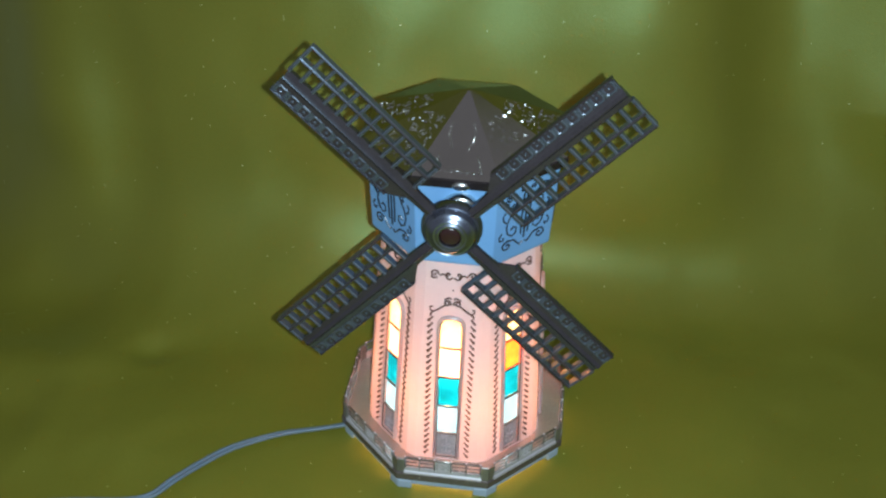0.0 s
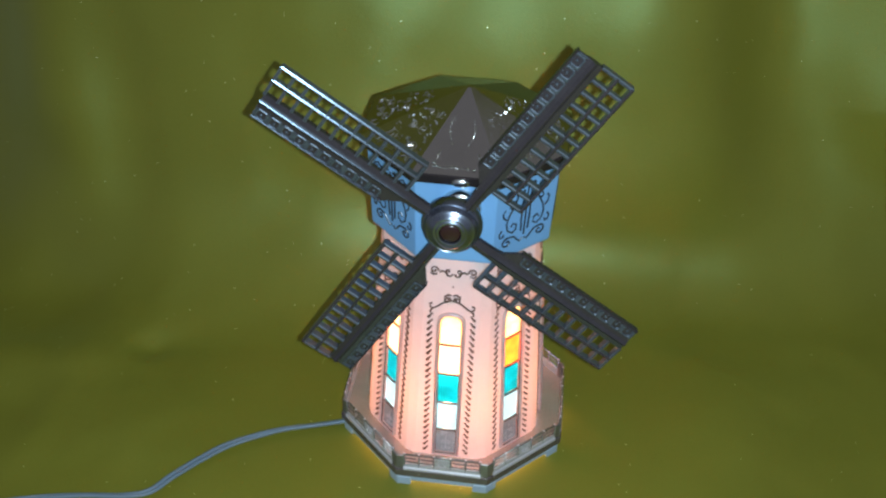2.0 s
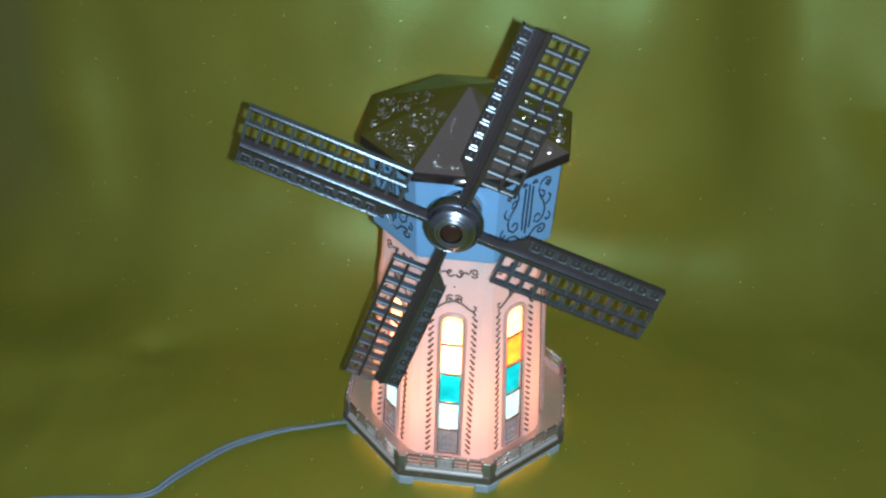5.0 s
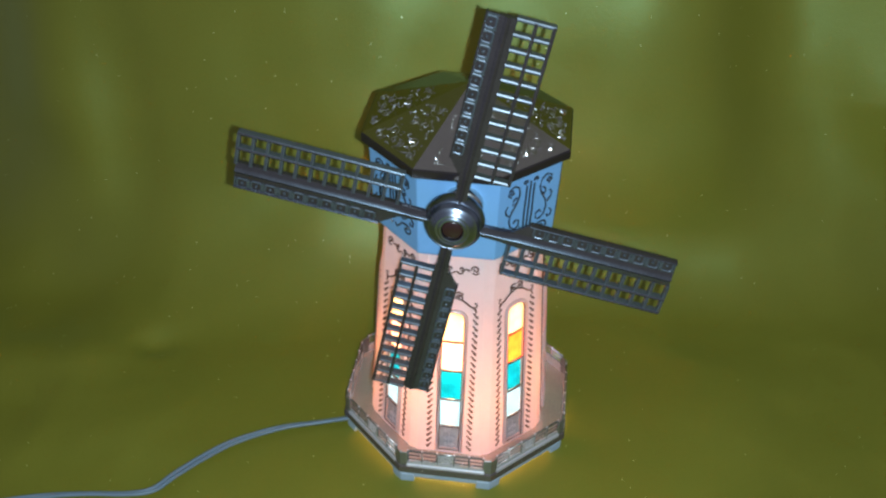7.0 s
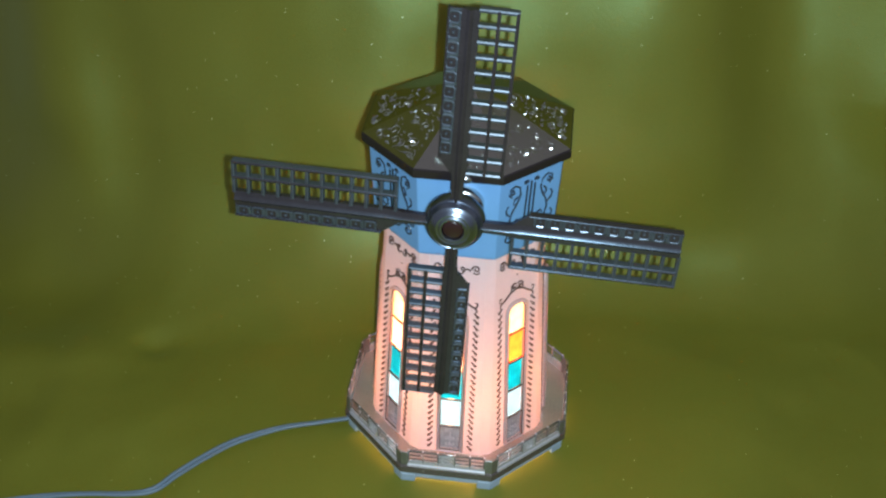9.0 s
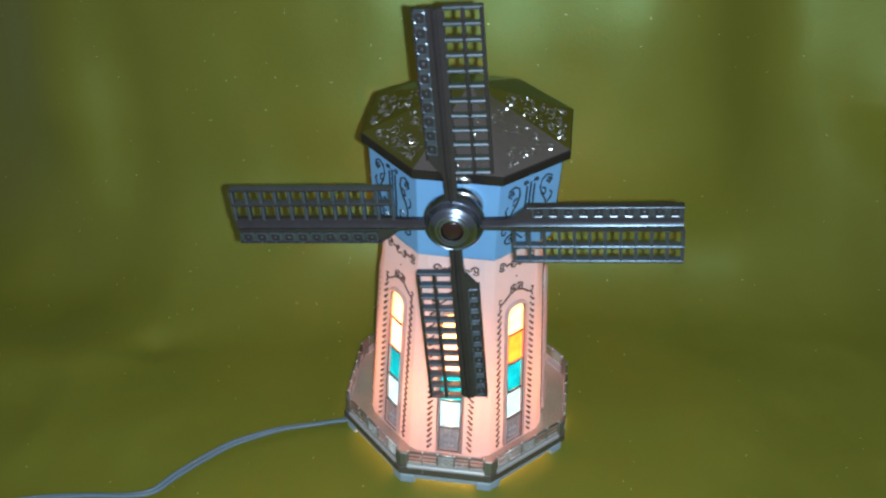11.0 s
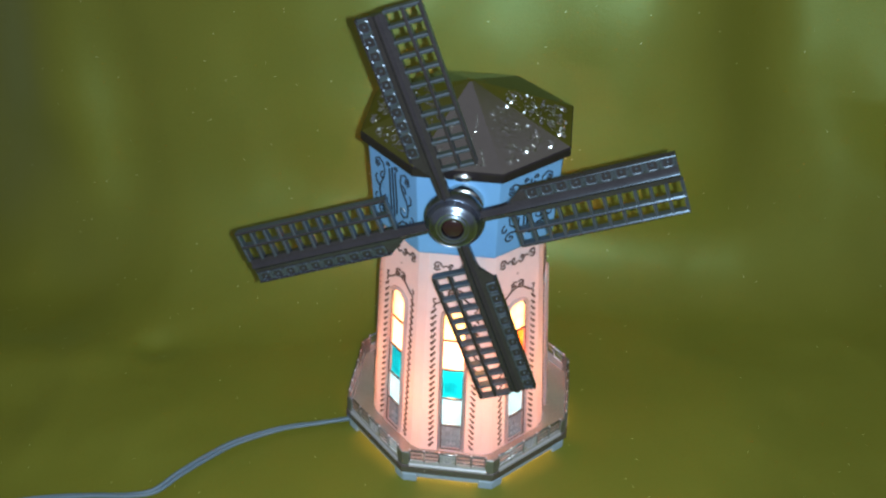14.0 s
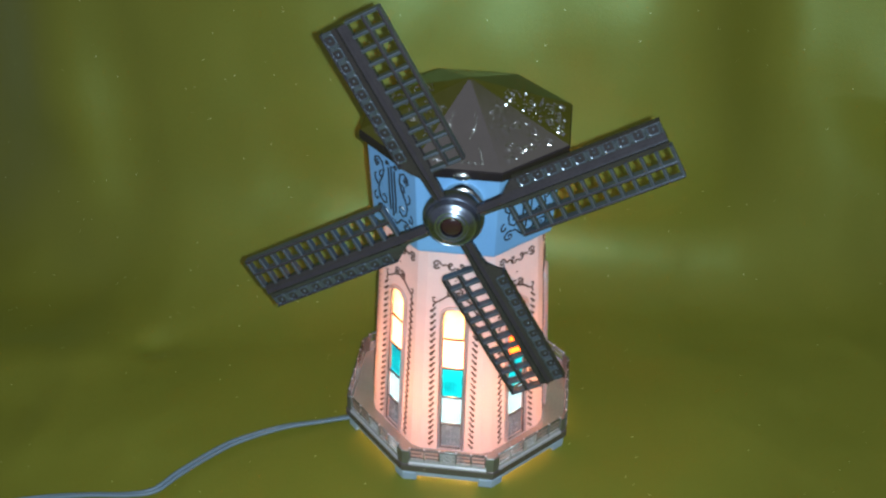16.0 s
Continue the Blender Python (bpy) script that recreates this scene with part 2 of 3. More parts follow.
def cloth():
    nx, nv = 300, 260
    xs = np.linspace(-1.1, 1.1, nx)
    vs = np.concatenate([np.linspace(-0.9, -0.35, 12)[:-1], np.linspace(-0.35, 0.55, nv - 30), np.linspace(0.55, 1.5, 20)[1:]])
    verts, faces = [], []
    for v in vs:
        for x in xs:
            bend = 0.075 + 0.05 * (x + 0.35) + 0.006 * math.sin(9 * x)
            wide = min(1.0, max(0.0, -x / 0.15))
            wide = 0.045 * wide * wide * (3 - 2 * wide)
            rad_ = 0.07 + wide
            bend -= wide
            arc = rad_ * math.pi / 2 * 0.80
            s = v - bend
            if s < 0:
                y, z, a = v, 0.0, 0.0
            elif s < arc:
                a = s / rad_
                y, z = bend + rad_ * math.sin(a), rad_ * (1 - math.cos(a))
            else:
                a = arc / rad_
                y = bend + rad_ * math.sin(a) + (s - arc) * math.cos(a)
                z = rad_ * (1 - math.cos(a)) + (s - arc) * math.sin(a)
            up = min(1.0, max(0.0, s / 0.16))
            up = up * up * (3 - 2 * up)
            # hanging folds behind, soft creases on the table
            lean = x - 0.22 * (0.22 - z)
            def hump(c, left, right):
                return math.exp(-((lean - c) / (left if lean < c else right)) ** 2) * (0.75 + 0.5 * noise.noise(Vector((c * 9, z * 5, 1))))
            fold = 0.022 * hump(0.138, 0.085, 0.036) + 0.018 * hump(-0.352, 0.05, 0.036) + 0.004 * hump(-0.27, 0.02, 0.05) + 0.012 * hump(-0.50, 0.07, 0.06) + 0.012 * hump(-0.72, 0.08, 0.08)
            # a valley between two broad folds, the farther one rising towards the viewer
            near_ = min(1.0, max(0.0, (z - 0.04) / 0.10))
            low = 1 - min(1.0, max(0.0, (z - 0.30) / 0.2))
            far_ = min(1.0, max(0.0, (z - 0.05 + (x - 0.21) * 1.1) / 0.19))
            far_ = far_ * far_ * (3 - 2 * far_)
            fold -= low * (0.22 * ramp(-0.12 - x, 0.11) + 0.35 * ramp(-0.37 - x, 0.02)) - 0.30 * (1 - low) * max(0.0, -0.2 - x) + 0.20 * (1 - near_) * max(0.0, x - 0.12)
            fold += -0.32 * near_ * (ramp(lean - 0.122) - ramp(lean - 0.212)) + 0.38 * near_ * far_ * (ramp(lean - 0.212) - ramp(lean - 0.38)) - 0.3 * near_ * ramp(lean - 0.40)
            fold += 0.010 * noise.noise(Vector((x * 5 + 1.7, z * 4.0, 3))) + 0.0035 * noise.noise(Vector((x * 17, z * 13, 7))) + 0.0002 * noise.noise(Vector((x * 46, z * 38, 2)))
            flat = max(0.0, math.hypot(x, y) - 0.085)
            crease = 0.010 * noise.noise(Vector((x * 7 + 2, y * 7, 0.5))) + 0.004 * noise.noise(Vector((x * 15, y * 13, 4))) + 0.0009 * noise.noise(Vector((x * 46, y * 38, 6)))
            crease -= 0.24 * ramp(-0.315 - 0.3 * (y + 0.05) - x, 0.015)
            crease -= 0.020 * math.exp(-((x + 0.33) / 0.065) ** 2 - ((y - 0.085) / 0.05) ** 2)
            for px, py, deep, size in ((-0.222, 0.032, 0.005, 0.012), (0.22, 0.02, 0.004, 0.03), (-0.30, -0.03, 0.006, 0.035)):
                crease -= deep * math.exp(-((x - px) / size) ** 2 - ((y - py) / size) ** 2)
            crease *= min(1.0, flat / 0.12) * (1 - up)
            dsp = fold * up + crease
            verts.append((x, y - math.sin(a) * dsp, z + math.cos(a) * dsp))
    for j in range(len(vs) - 1):
        for i in range(nx - 1):
            k = j * nx + i
            faces.append((k, k + 1, k + nx + 1, k + nx))
    me = bpy.data.meshes.new("cloth")
    me.from_pydata(verts, [], faces)
    me.materials.append(SATIN)
    for p in me.polygons:
        p.use_smooth = True
    ob = new("backdrop_cloth", me)
    return tagged(ob, "olive green satin cloth with gold flecks, draped behind and under", "cloth", kind="structure")


cloth()

# ---- the windmill lamp ----
mill = tagged(new("windmill_lamp"), "lit windmill lamp with pink tower, blue cap and bronze sails", "table lamp")


def corner_piece(bm, ring, i, reach, thick, z0, z1, bevel):
    """A plate bent round corner i of an octagon."""
    c, p, q = Vector(ring[i]), Vector(ring[i - 1]), Vector(ring[(i + 1) % 8])
    dp, dq = (p - c).normalized(), (q - c).normalized()
    np_, nq = Vector((dp.y, -dp.x)), Vector((-dq.y, dq.x))
    np_, nq = (np_ if np_.dot(c) < 0 else -np_), (nq if nq.dot(c) < 0 else -nq)
    inner = c - c.normalized() * thick / math.cos(radians(22.5))
    outline = [c + dp * reach, c, c + dq * reach, c + dq * reach + nq * thick, inner, c + dp * reach + np_ * thick]
    prism(bm, outline, lambda v: (v.x, v.y, z0), lambda v: (v.x, v.y, z1))
    bmesh.ops.bevel(bm, geom=list(bm.edges), offset=bevel, segments=1, affect="EDGES")


def base():
    # skirt with a gap under it, feet at the corners
    bm = bmesh.new()
    out, inn = octagon(0.0692, 0.0274), octagon(0.0656, 0.0260)
    loft(bm, [[(x, y, z) for x, y in ring] for ring, z in ((out, 0.0042), (out, 0.0098), (inn, 0.0098), (inn, 0.0042), (out, 0.0042))], caps=False)
    bmesh.ops.remove_doubles(bm, verts=bm.verts, dist=1e-5)
    part("base_skirt", bm, BASE, mill, "grey-blue plastic skirt under the deck")
    for i in range(8):
        bm = bmesh.new()
        corner_piece(bm, octagon(0.0696, 0.0276), i, 0.0085, 0.0036, 0.0, 0.0068, 0.0006)
        part("foot", bm, BASE, mill)
    bm = bmesh.new()
    o0, o1, hole = octagon(0.0690, 0.0273), octagon(0.07, 0.0277), octagon(0.0515, 0.0515 * K)
    loft(bm, [[(x, y, z) for x, y in ring] for ring, z in ((hole, 0.0098), (o0, 0.0098), (o1, 0.0106), (o1, 0.0130), (o0, 0.0136), (hole, 0.0136), (hole, 0.0098))], caps=False)
    bmesh.ops.remove_doubles(bm, verts=bm.verts, dist=1e-5)
    d = part("deck", bm, DECK, mill, "antique brass octagonal gallery deck")
    bm = bmesh.new()
    f0, f1, f2 = octagon(0.0698, 0.0277), octagon(0.0707, 0.0280), octagon(0.0712, 0.0282)
    loft(bm, [[(x, y, z) for x, y in ring] for ring, z in ((f0, 0.0090), (f1, 0.0090), (f2, 0.0096), (f2, 0.0142), (f1, 0.0149), (f0, 0.0149), (f0, 0.0090))], caps=False)
    bmesh.ops.remove_doubles(bm, verts=bm.verts, dist=1e-5)
    part("deck_fascia", bm, FASCIA, d, "dark brown moulded band round the deck")


def railing():
    c = octagon(0.0695, 0.0277)
    shared = {}
    for i in range(8):
        p, q = Vector(c[i]), Vector(c[(i + 1) % 8])
        mid, d = (p + q) / 2, q - p
        w = d.length / 2 - 0.0040
        m = pose(mid.x, mid.y, 0.0, 0, 0, math.degrees(math.atan2(d.y, d.x)))
        key = i % 2
        if key not in shared:
            bm = bmesh.new()
            sec = [(-0.0014, 0.0136), (-0.0014, 0.0158), (-0.0006, 0.0167), (-0.0005, 0.0192), (0.0006, 0.0192), (0.0006, 0.0136)]
            loft(bm, [[(x, y, z) for y, z in sec] for x in (-w, w)])
            a = part("rail_panel", bm, CHROME, mill, "pale metal kick strip of the railing", m=m)
            bits = []

            def bit(name, *b, mat=RAIL):
                bm = bmesh.new()
                box(bm, *b, 0.0002)
                bits.append((name, part(name, bm, mat, a).data))

            def rod(name, p, q, r):
                bm = bmesh.new()
                tube(bm, [p, q], r, 10)
                bits.append((name, part(name, bm, RAIL, a, smooth=True).data))
            rod("top_rail", (-w, 0, 0.0269), (w, 0, 0.0269), 0.0008)
            rod("middle_rail", (-w, 0, 0.0235), (w, 0, 0.0235), 0.00045)
            rod("lower_rail", (-w, 0, 0.0203), (w, 0, 0.0203), 0.00045)
            for f in (-1, -0.62, -0.22, 0.22, 0.62, 1):
                x = f * (w - 0.0006)
                rod("post", (x, 0, 0.0136), (x, 0, 0.0268), 0.0006)
                bm = bmesh.new()
                bmesh.ops.create_icosphere(bm, subdivisions=2, radius=0.0007, matrix=Matrix.Translation((x, 0, 0.0275)))
                bits.append(("finial", part("finial", bm, CHROME, a, smooth=True).data))
            bit("plaque", -0.0056, 0.0056, -0.0004, 0.0005, 0.0190, 0.0264, mat=CHROME)
            bm = bmesh.new()
            tube(bm, [(0.0030 * math.cos(t * math.pi / 6), -0.0005, 0.0222 + 0.0030 * math.sin(t * math.pi / 6)) for t in range(13)], 0.0004, 5)
            tube(bm, [(-0.0026, -0.0005, 0.0196), (0.0026, -0.0005, 0.0248)], 0.0003, 5)
            tube(bm, [(0.0026, -0.0005, 0.0196), (-0.0026, -0.0005, 0.0248)], 0.0003, 5)
            bits.append(("rosette", part("rosette", bm, CHROME, a).data))
            shared[key] = (a.data, bits)
        else:
            me, bits = shared[key]
            a = again("rail_panel", me, mill, "pale metal kick strip of the railing", m)
            for name, bme in bits:
                again(name, bme, a)
        bm = bmesh.new()
        corner_piece(bm, octagon(0.0702, 0.0280), i, 0.0046, 0.0014, 0.0132, 0.0262, 0.0003)
        part("corner_post", bm, POST, mill, "dark bent corner plate of the railing")


Z_SILL, Z_ARCH, Z_TOP, W_HALF = 0.0168, 0.1150, 0.1210, 0.0063


def arch(w, z0, rise, steps=8):
    out = []
    for i in range(steps + 1):
        a = math.pi * i / steps
        ca, sa = math.cos(a), math.sin(a)
        out.append((w * math.copysign(abs(ca) ** 0.8, ca), z0 + rise * abs(sa) ** 0.8))
    return out


PANE_Z = (0.1205, 0.0995, 0.0780, 0.0560, 0.0350)


def tower():
    bm = bmesh.new()
    zs = [0.0130, Z_SILL, Z_ARCH, Z_TOP, 0.1640]
    hs = [W_HALF, W_HALF, W_HALF, 0.0042, 0.0042]
    for k in range(8):
        grid = []
        for z, h in zip(zs, hs):
            ap = TOWER[0] + (TOWER[2] - TOWER[0]) * (z - TOWER[1]) / (TOWER[3] - TOWER[1])
            e = ap * K
            grid.append([bm.verts.new(on_facet(k, s, z, 0, TOWER)) for s in (-e, -h, h, e)])
        for r in range(4):
            for c in range(3):
                if c == 1 and r in (1, 2):
                    continue
                bm.faces.new((grid[r][c], grid[r][c + 1], grid[r + 1][c + 1], grid[r + 1][c]))
    bmesh.ops.remove_doubles(bm, verts=bm.verts, dist=1e-5)
    t = part("tower", bm, PINK, mill, "translucent blush pink plastic tower glowing from inside")
    bev = t.modifiers.new("ridges", "BEVEL")
    bev.width, bev.segments, bev.limit_method, bev.angle_limit = 0.0034, 1, "ANGLE", radians(30)
    sol = t.modifiers.new("wall", "SOLIDIFY")
    sol.thickness, sol.offset = 0.0016, -1
    for k in range(8):
        # moulded frame round the opening
        bm = bmesh.new()
        i0 = [(-W_HALF, Z_SILL), (W_HALF, Z_SILL)] + arch(W_HALF, Z_ARCH, Z_TOP - Z_ARCH)
        g = 0.0021
        o0 = [(-W_HALF - g, Z_SILL - 0.0005), (W_HALF + g, Z_SILL - 0.0005)] + arch(W_HALF + g, Z_ARCH, Z_TOP - Z_ARCH + g)
        mid = [((a[0] + b[0]) / 2, (a[1] + b[1]) / 2) for a, b in zip(i0, o0)]
        rings = [[on_facet(k, s, z, n, TOWER) for s, z in ring] for ring, n in ((i0, -0.0012), (i0, 0.0014), (mid, 0.0024), (o0, 0.0016), (o0, -0.0003), (i0, -0.0012))]
        loft(bm, rings, caps=False)
        bmesh.ops.remove_doubles(bm, verts=bm.verts, dist=1e-6)
        win = part("window_frame", bm, FRAME, mill)
        bm = bmesh.new()
        for ring, n, r in ((i0, 0.0010, 0.00046),):
            tube(bm, [on_facet(k, s, z, n, TOWER) for s, z in ring + ring[:1]], r, 5)
        part("frame_lining", bm, LINING, win, "thin brown line round the opening")
        for j in range(4):
            zt, zb = PANE_Z[j], PANE_Z[j + 1]
            bm = bmesh.new()
            h, e = W_HALF - 0.0001, 0.00035
            if j == 0:
                out = [(-h, zb + e), (h, zb + e)] + arch(h, Z_ARCH, Z_TOP - Z_ARCH - 0.0002)
            else:
                out = [(-h, zb + e), (h, zb + e), (h, zt - e), (-h, zt - e)]
            # a pillowed pane
            ins = [(s * 0.82, (z - (zt + zb) / 2) * 0.9 + (zt + zb) / 2) for s, z in out]
            loft(bm, [[on_facet(k, s, z, n, TOWER) for s, z in ring] for ring, n in ((out, -0.0014), (out, -0.0009), (ins, -0.0003))])
            # front and left windows get the paled copy of the amber glass
            part("pane", bm, WASHED_AMBER if j == 1 and k in (0, 7) else PANES[j], win, ("cream pane lit from behind", "amber pane with the bulb's glare put into its colour" if k in (0, 7) else "amber pane lit from behind", "teal pane lit from behind", "pale blue pane lit from behind")[j])
        for z in PANE_Z[1:]:
            bm = bmesh.new()
            tube(bm, [on_facet(k, -W_HALF, z, -0.0004, TOWER), on_facet(k, 0, z - 0.0003, -0.0002, TOWER), on_facet(k, W_HALF, z, -0.0004, TOWER)], 0.00075, 6)
            part("glazing_bar", bm, INK, win)
        bm = bmesh.new()
        ring = [(-W_HALF, Z_SILL), (W_HALF, Z_SILL), (W_HALF, PANE_Z[4]), (-W_HALF, PANE_Z[4])]
        loft(bm, [[on_facet(k, s * f, z, n, TOWER) for s, z in ring] for f, n in ((1, -0.0015), (1, -0.0008))])
        plate = part("lower_plate", bm, PLATE, win, "smoky plate with cast scroll below the panes")
        bm = bmesh.new()
        sc = [spiral(0.0016, 0.0245, 0.0016, 0.0004, 180, -220), [(0.0, 0.0190), (0.0, 0.0300)], spiral(0.0018, 0.0202, 0.0014, 0.0004, 170, 480)]
        lines_on(bm, sc + [mirror(q) for q in sc], k, TOWER, 0.0004, -0.0006)
        part("plate_scroll", bm, CHROME, plate)


def tower_scrolls():
    for k in (0, 1, 2, 6, 7):
        # hooked border up both sides of the window
        for side in (-1, 1):
            bm = bmesh.new()
            z = 0.0185
            while z < 0.122:
                c = side * 0.0122
                stroke = [(c + side * 0.0014, z - 0.0013), (c + side * 0.0003, z - 0.0003), (c - side * 0.0004, z + 0.0008), (c - side * 0.0013, z + 0.0018)]
                lines_on(bm, [stroke], k, TOWER, 0.00060, 0.0001, 5)
                lines_on(bm, [stroke[:2]], k, TOWER, 0.00088, 0.0001, 5)
                z += 0.0044
            part("hooked_border", bm, INK, mill, "row of small dark brown hooks")
        bm = bmesh.new()
        arm = spiral(0.0028, 0.1312, 0.0022, 0.0006, 200, -260) + []
        top = [(0.0006, 0.1345), (0.0022, 0.1352), (0.0044, 0.1338), (0.0040, 0.1315)]
        lead = [(0.0040, 0.1300), (0.0062, 0.1284), (0.0088, 0.1262), (0.0110, 0.1250), (0.0126, 0.1262), (0.0128, 0.1280), (0.0112, 0.1284)]
        low = [(0.0110, 0.1250), (0.0122, 0.1236), (0.0124, 0.1220)]
        ls = [arm, top, lead, low]
        lines_on(bm, ls + [mirror(q) for q in ls], k, TOWER, 0.00058, 0.0001)
        part("arch_scroll", bm, INK, mill, "dark brown scroll over the window")
        bm = bmesh.new()
        a = [(0.0004, 0.1490), (0.0020, 0.1475), (0.0036, 0.1480), (0.0044, 0.1500), (0.0060, 0.1508), (0.0078, 0.1498)]
        b = spiral(0.0108, 0.1510, 0.0024, 0.0005, 190, -230)
        c = spiral(0.0030, 0.1508, 0.0014, 0.0004, -90, 250)
        d = [(0.0128, 0.1492), (0.0112, 0.1478), (0.0092, 0.1486)]
        ls = [a, b, c, d]
        lines_on(bm, ls + [mirror(q) for q in ls], k, TOWER, 0.00058, 0.0001)
        bmesh.ops.create_icosphere(bm, subdivisions=1, radius=0.0006, matrix=Matrix.Translation(on_facet(k, 0, 0.1405, 0, TOWER)))
        part("upper_scroll", bm, INK, mill, "dark brown scroll under the cap")


def cap():
    bm = bmesh.new()
    rings = []
    for a, z in ((0.0440, 0.1612), (0.0496, 0.1612), (0.0503, 0.1622), (0.0525, 0.2128), (0.0500, 0.2135)):
        rings.append([(x, y, z) for x, y in octagon(a, a * K)])
    loft(bm, rings)
    c = part("cap", bm, BLUE, mill, "glossy pale blue plastic cap body")
    bev = c.modifiers.new("ridges", "BEVEL")
    bev.width, bev.segments, bev.limit_method, bev.angle_limit = 0.0014, 3, "ANGLE", radians(30)
    for k in (-3, -2, -1, 1, 2, 3, 4):
        bm = bmesh.new()
        ess = [(0.0110, 0.2000), (0.0128, 0.2018), (0.0124, 0.2050), (0.0096, 0.2066), (0.0068, 0.2046), (0.0060, 0.2000), (0.0074, 0.1950), (0.0100, 0.1902), (0.0112, 0.1852),
               (0.0102, 0.1804), (0.0074, 0.1780), (0.0052, 0.1796), (0.0052, 0.1828), (0.0072, 0.1840), (0.0084, 0.1822)]
        curl = spiral(0.0104, 0.2026, 0.0016, 0.0004, 100, -240, 12)
        foot = spiral(0.0098, 0.1722, 0.0034, 0.0005, 110, -330, 24)
        tail = [(0.0086, 0.1752), (0.0060, 0.1748), (0.0040, 0.1722), (0.0020, 0.1700), (0.0006, 0.1716)]
        string = [(0.0022, 0.2040), (0.0022, 0.1960), (0.0024, 0.1860), (0.0020, 0.1770)]
        bud = spiral(0.0032, 0.2062, 0.0014, 0.0004, 200, -160)
        leaf = [(0.0112, 0.1880), (0.0132, 0.1900), (0.0138, 0.1930), (0.0126, 0.1950)]
        ls = [ess, curl, foot, tail, string, bud, leaf]
        side = [(0.0136, 0.1822), (0.0150, 0.1800), (0.0146, 0.1776), (0.0128, 0.1772), (0.0124, 0.1790)]
        fern = [(0.0076, 0.1990), (0.0094, 0.1975), (0.0098, 0.1952), (0.0086, 0.1940), (0.0080, 0.1954)]
        ls = [[(q * 1.18, z) for q, z in line] for line in ls + [side, fern]]
        lines_on(bm, ls + [mirror(q) for q in ls] + [[(0, 0.2060), (0, 0.1960), (0, 0.1740)]], k, CAP, 0.00058, 0.0001)
        part("cap_scroll", bm, CAP_INK, c, "dark lyre scrollwork")
    # fixed flange that the axle runs in
    bm = bmesh.new()
    n = 32
    loft(bm, [[(0.0030 + r * math.cos(i * math.tau / n), y, 0.1982 + r * math.sin(i * math.tau / n)) for i in range(n)] for r, y in ((0.0108, -0.0500), (0.0108, -0.0560), (0.0102, -0.0572), (0.0088, -0.0578), (0.0070, -0.0578))])
    part("axle_flange", bm, RELIEF, c, "polished flange behind the hub", smooth=True).data.set_sharp_from_angle(angle=radians(50))
    for s in (-0.0088, 0.0102):
        bm = bmesh.new()
        p, n = on_facet(0, s, 0.1996, -0.0004, CAP), 12
        loft(bm, [[(p.x + r * math.cos(i * math.tau / n), p.y + y, p.z + r * math.sin(i * math.tau / n)) for i in range(n)] for r, y in ((0.0022, 0.0), (0.0020, -0.0008), (0.0012, -0.0010))])
        part("vent_hole", bm, HOLE, c)


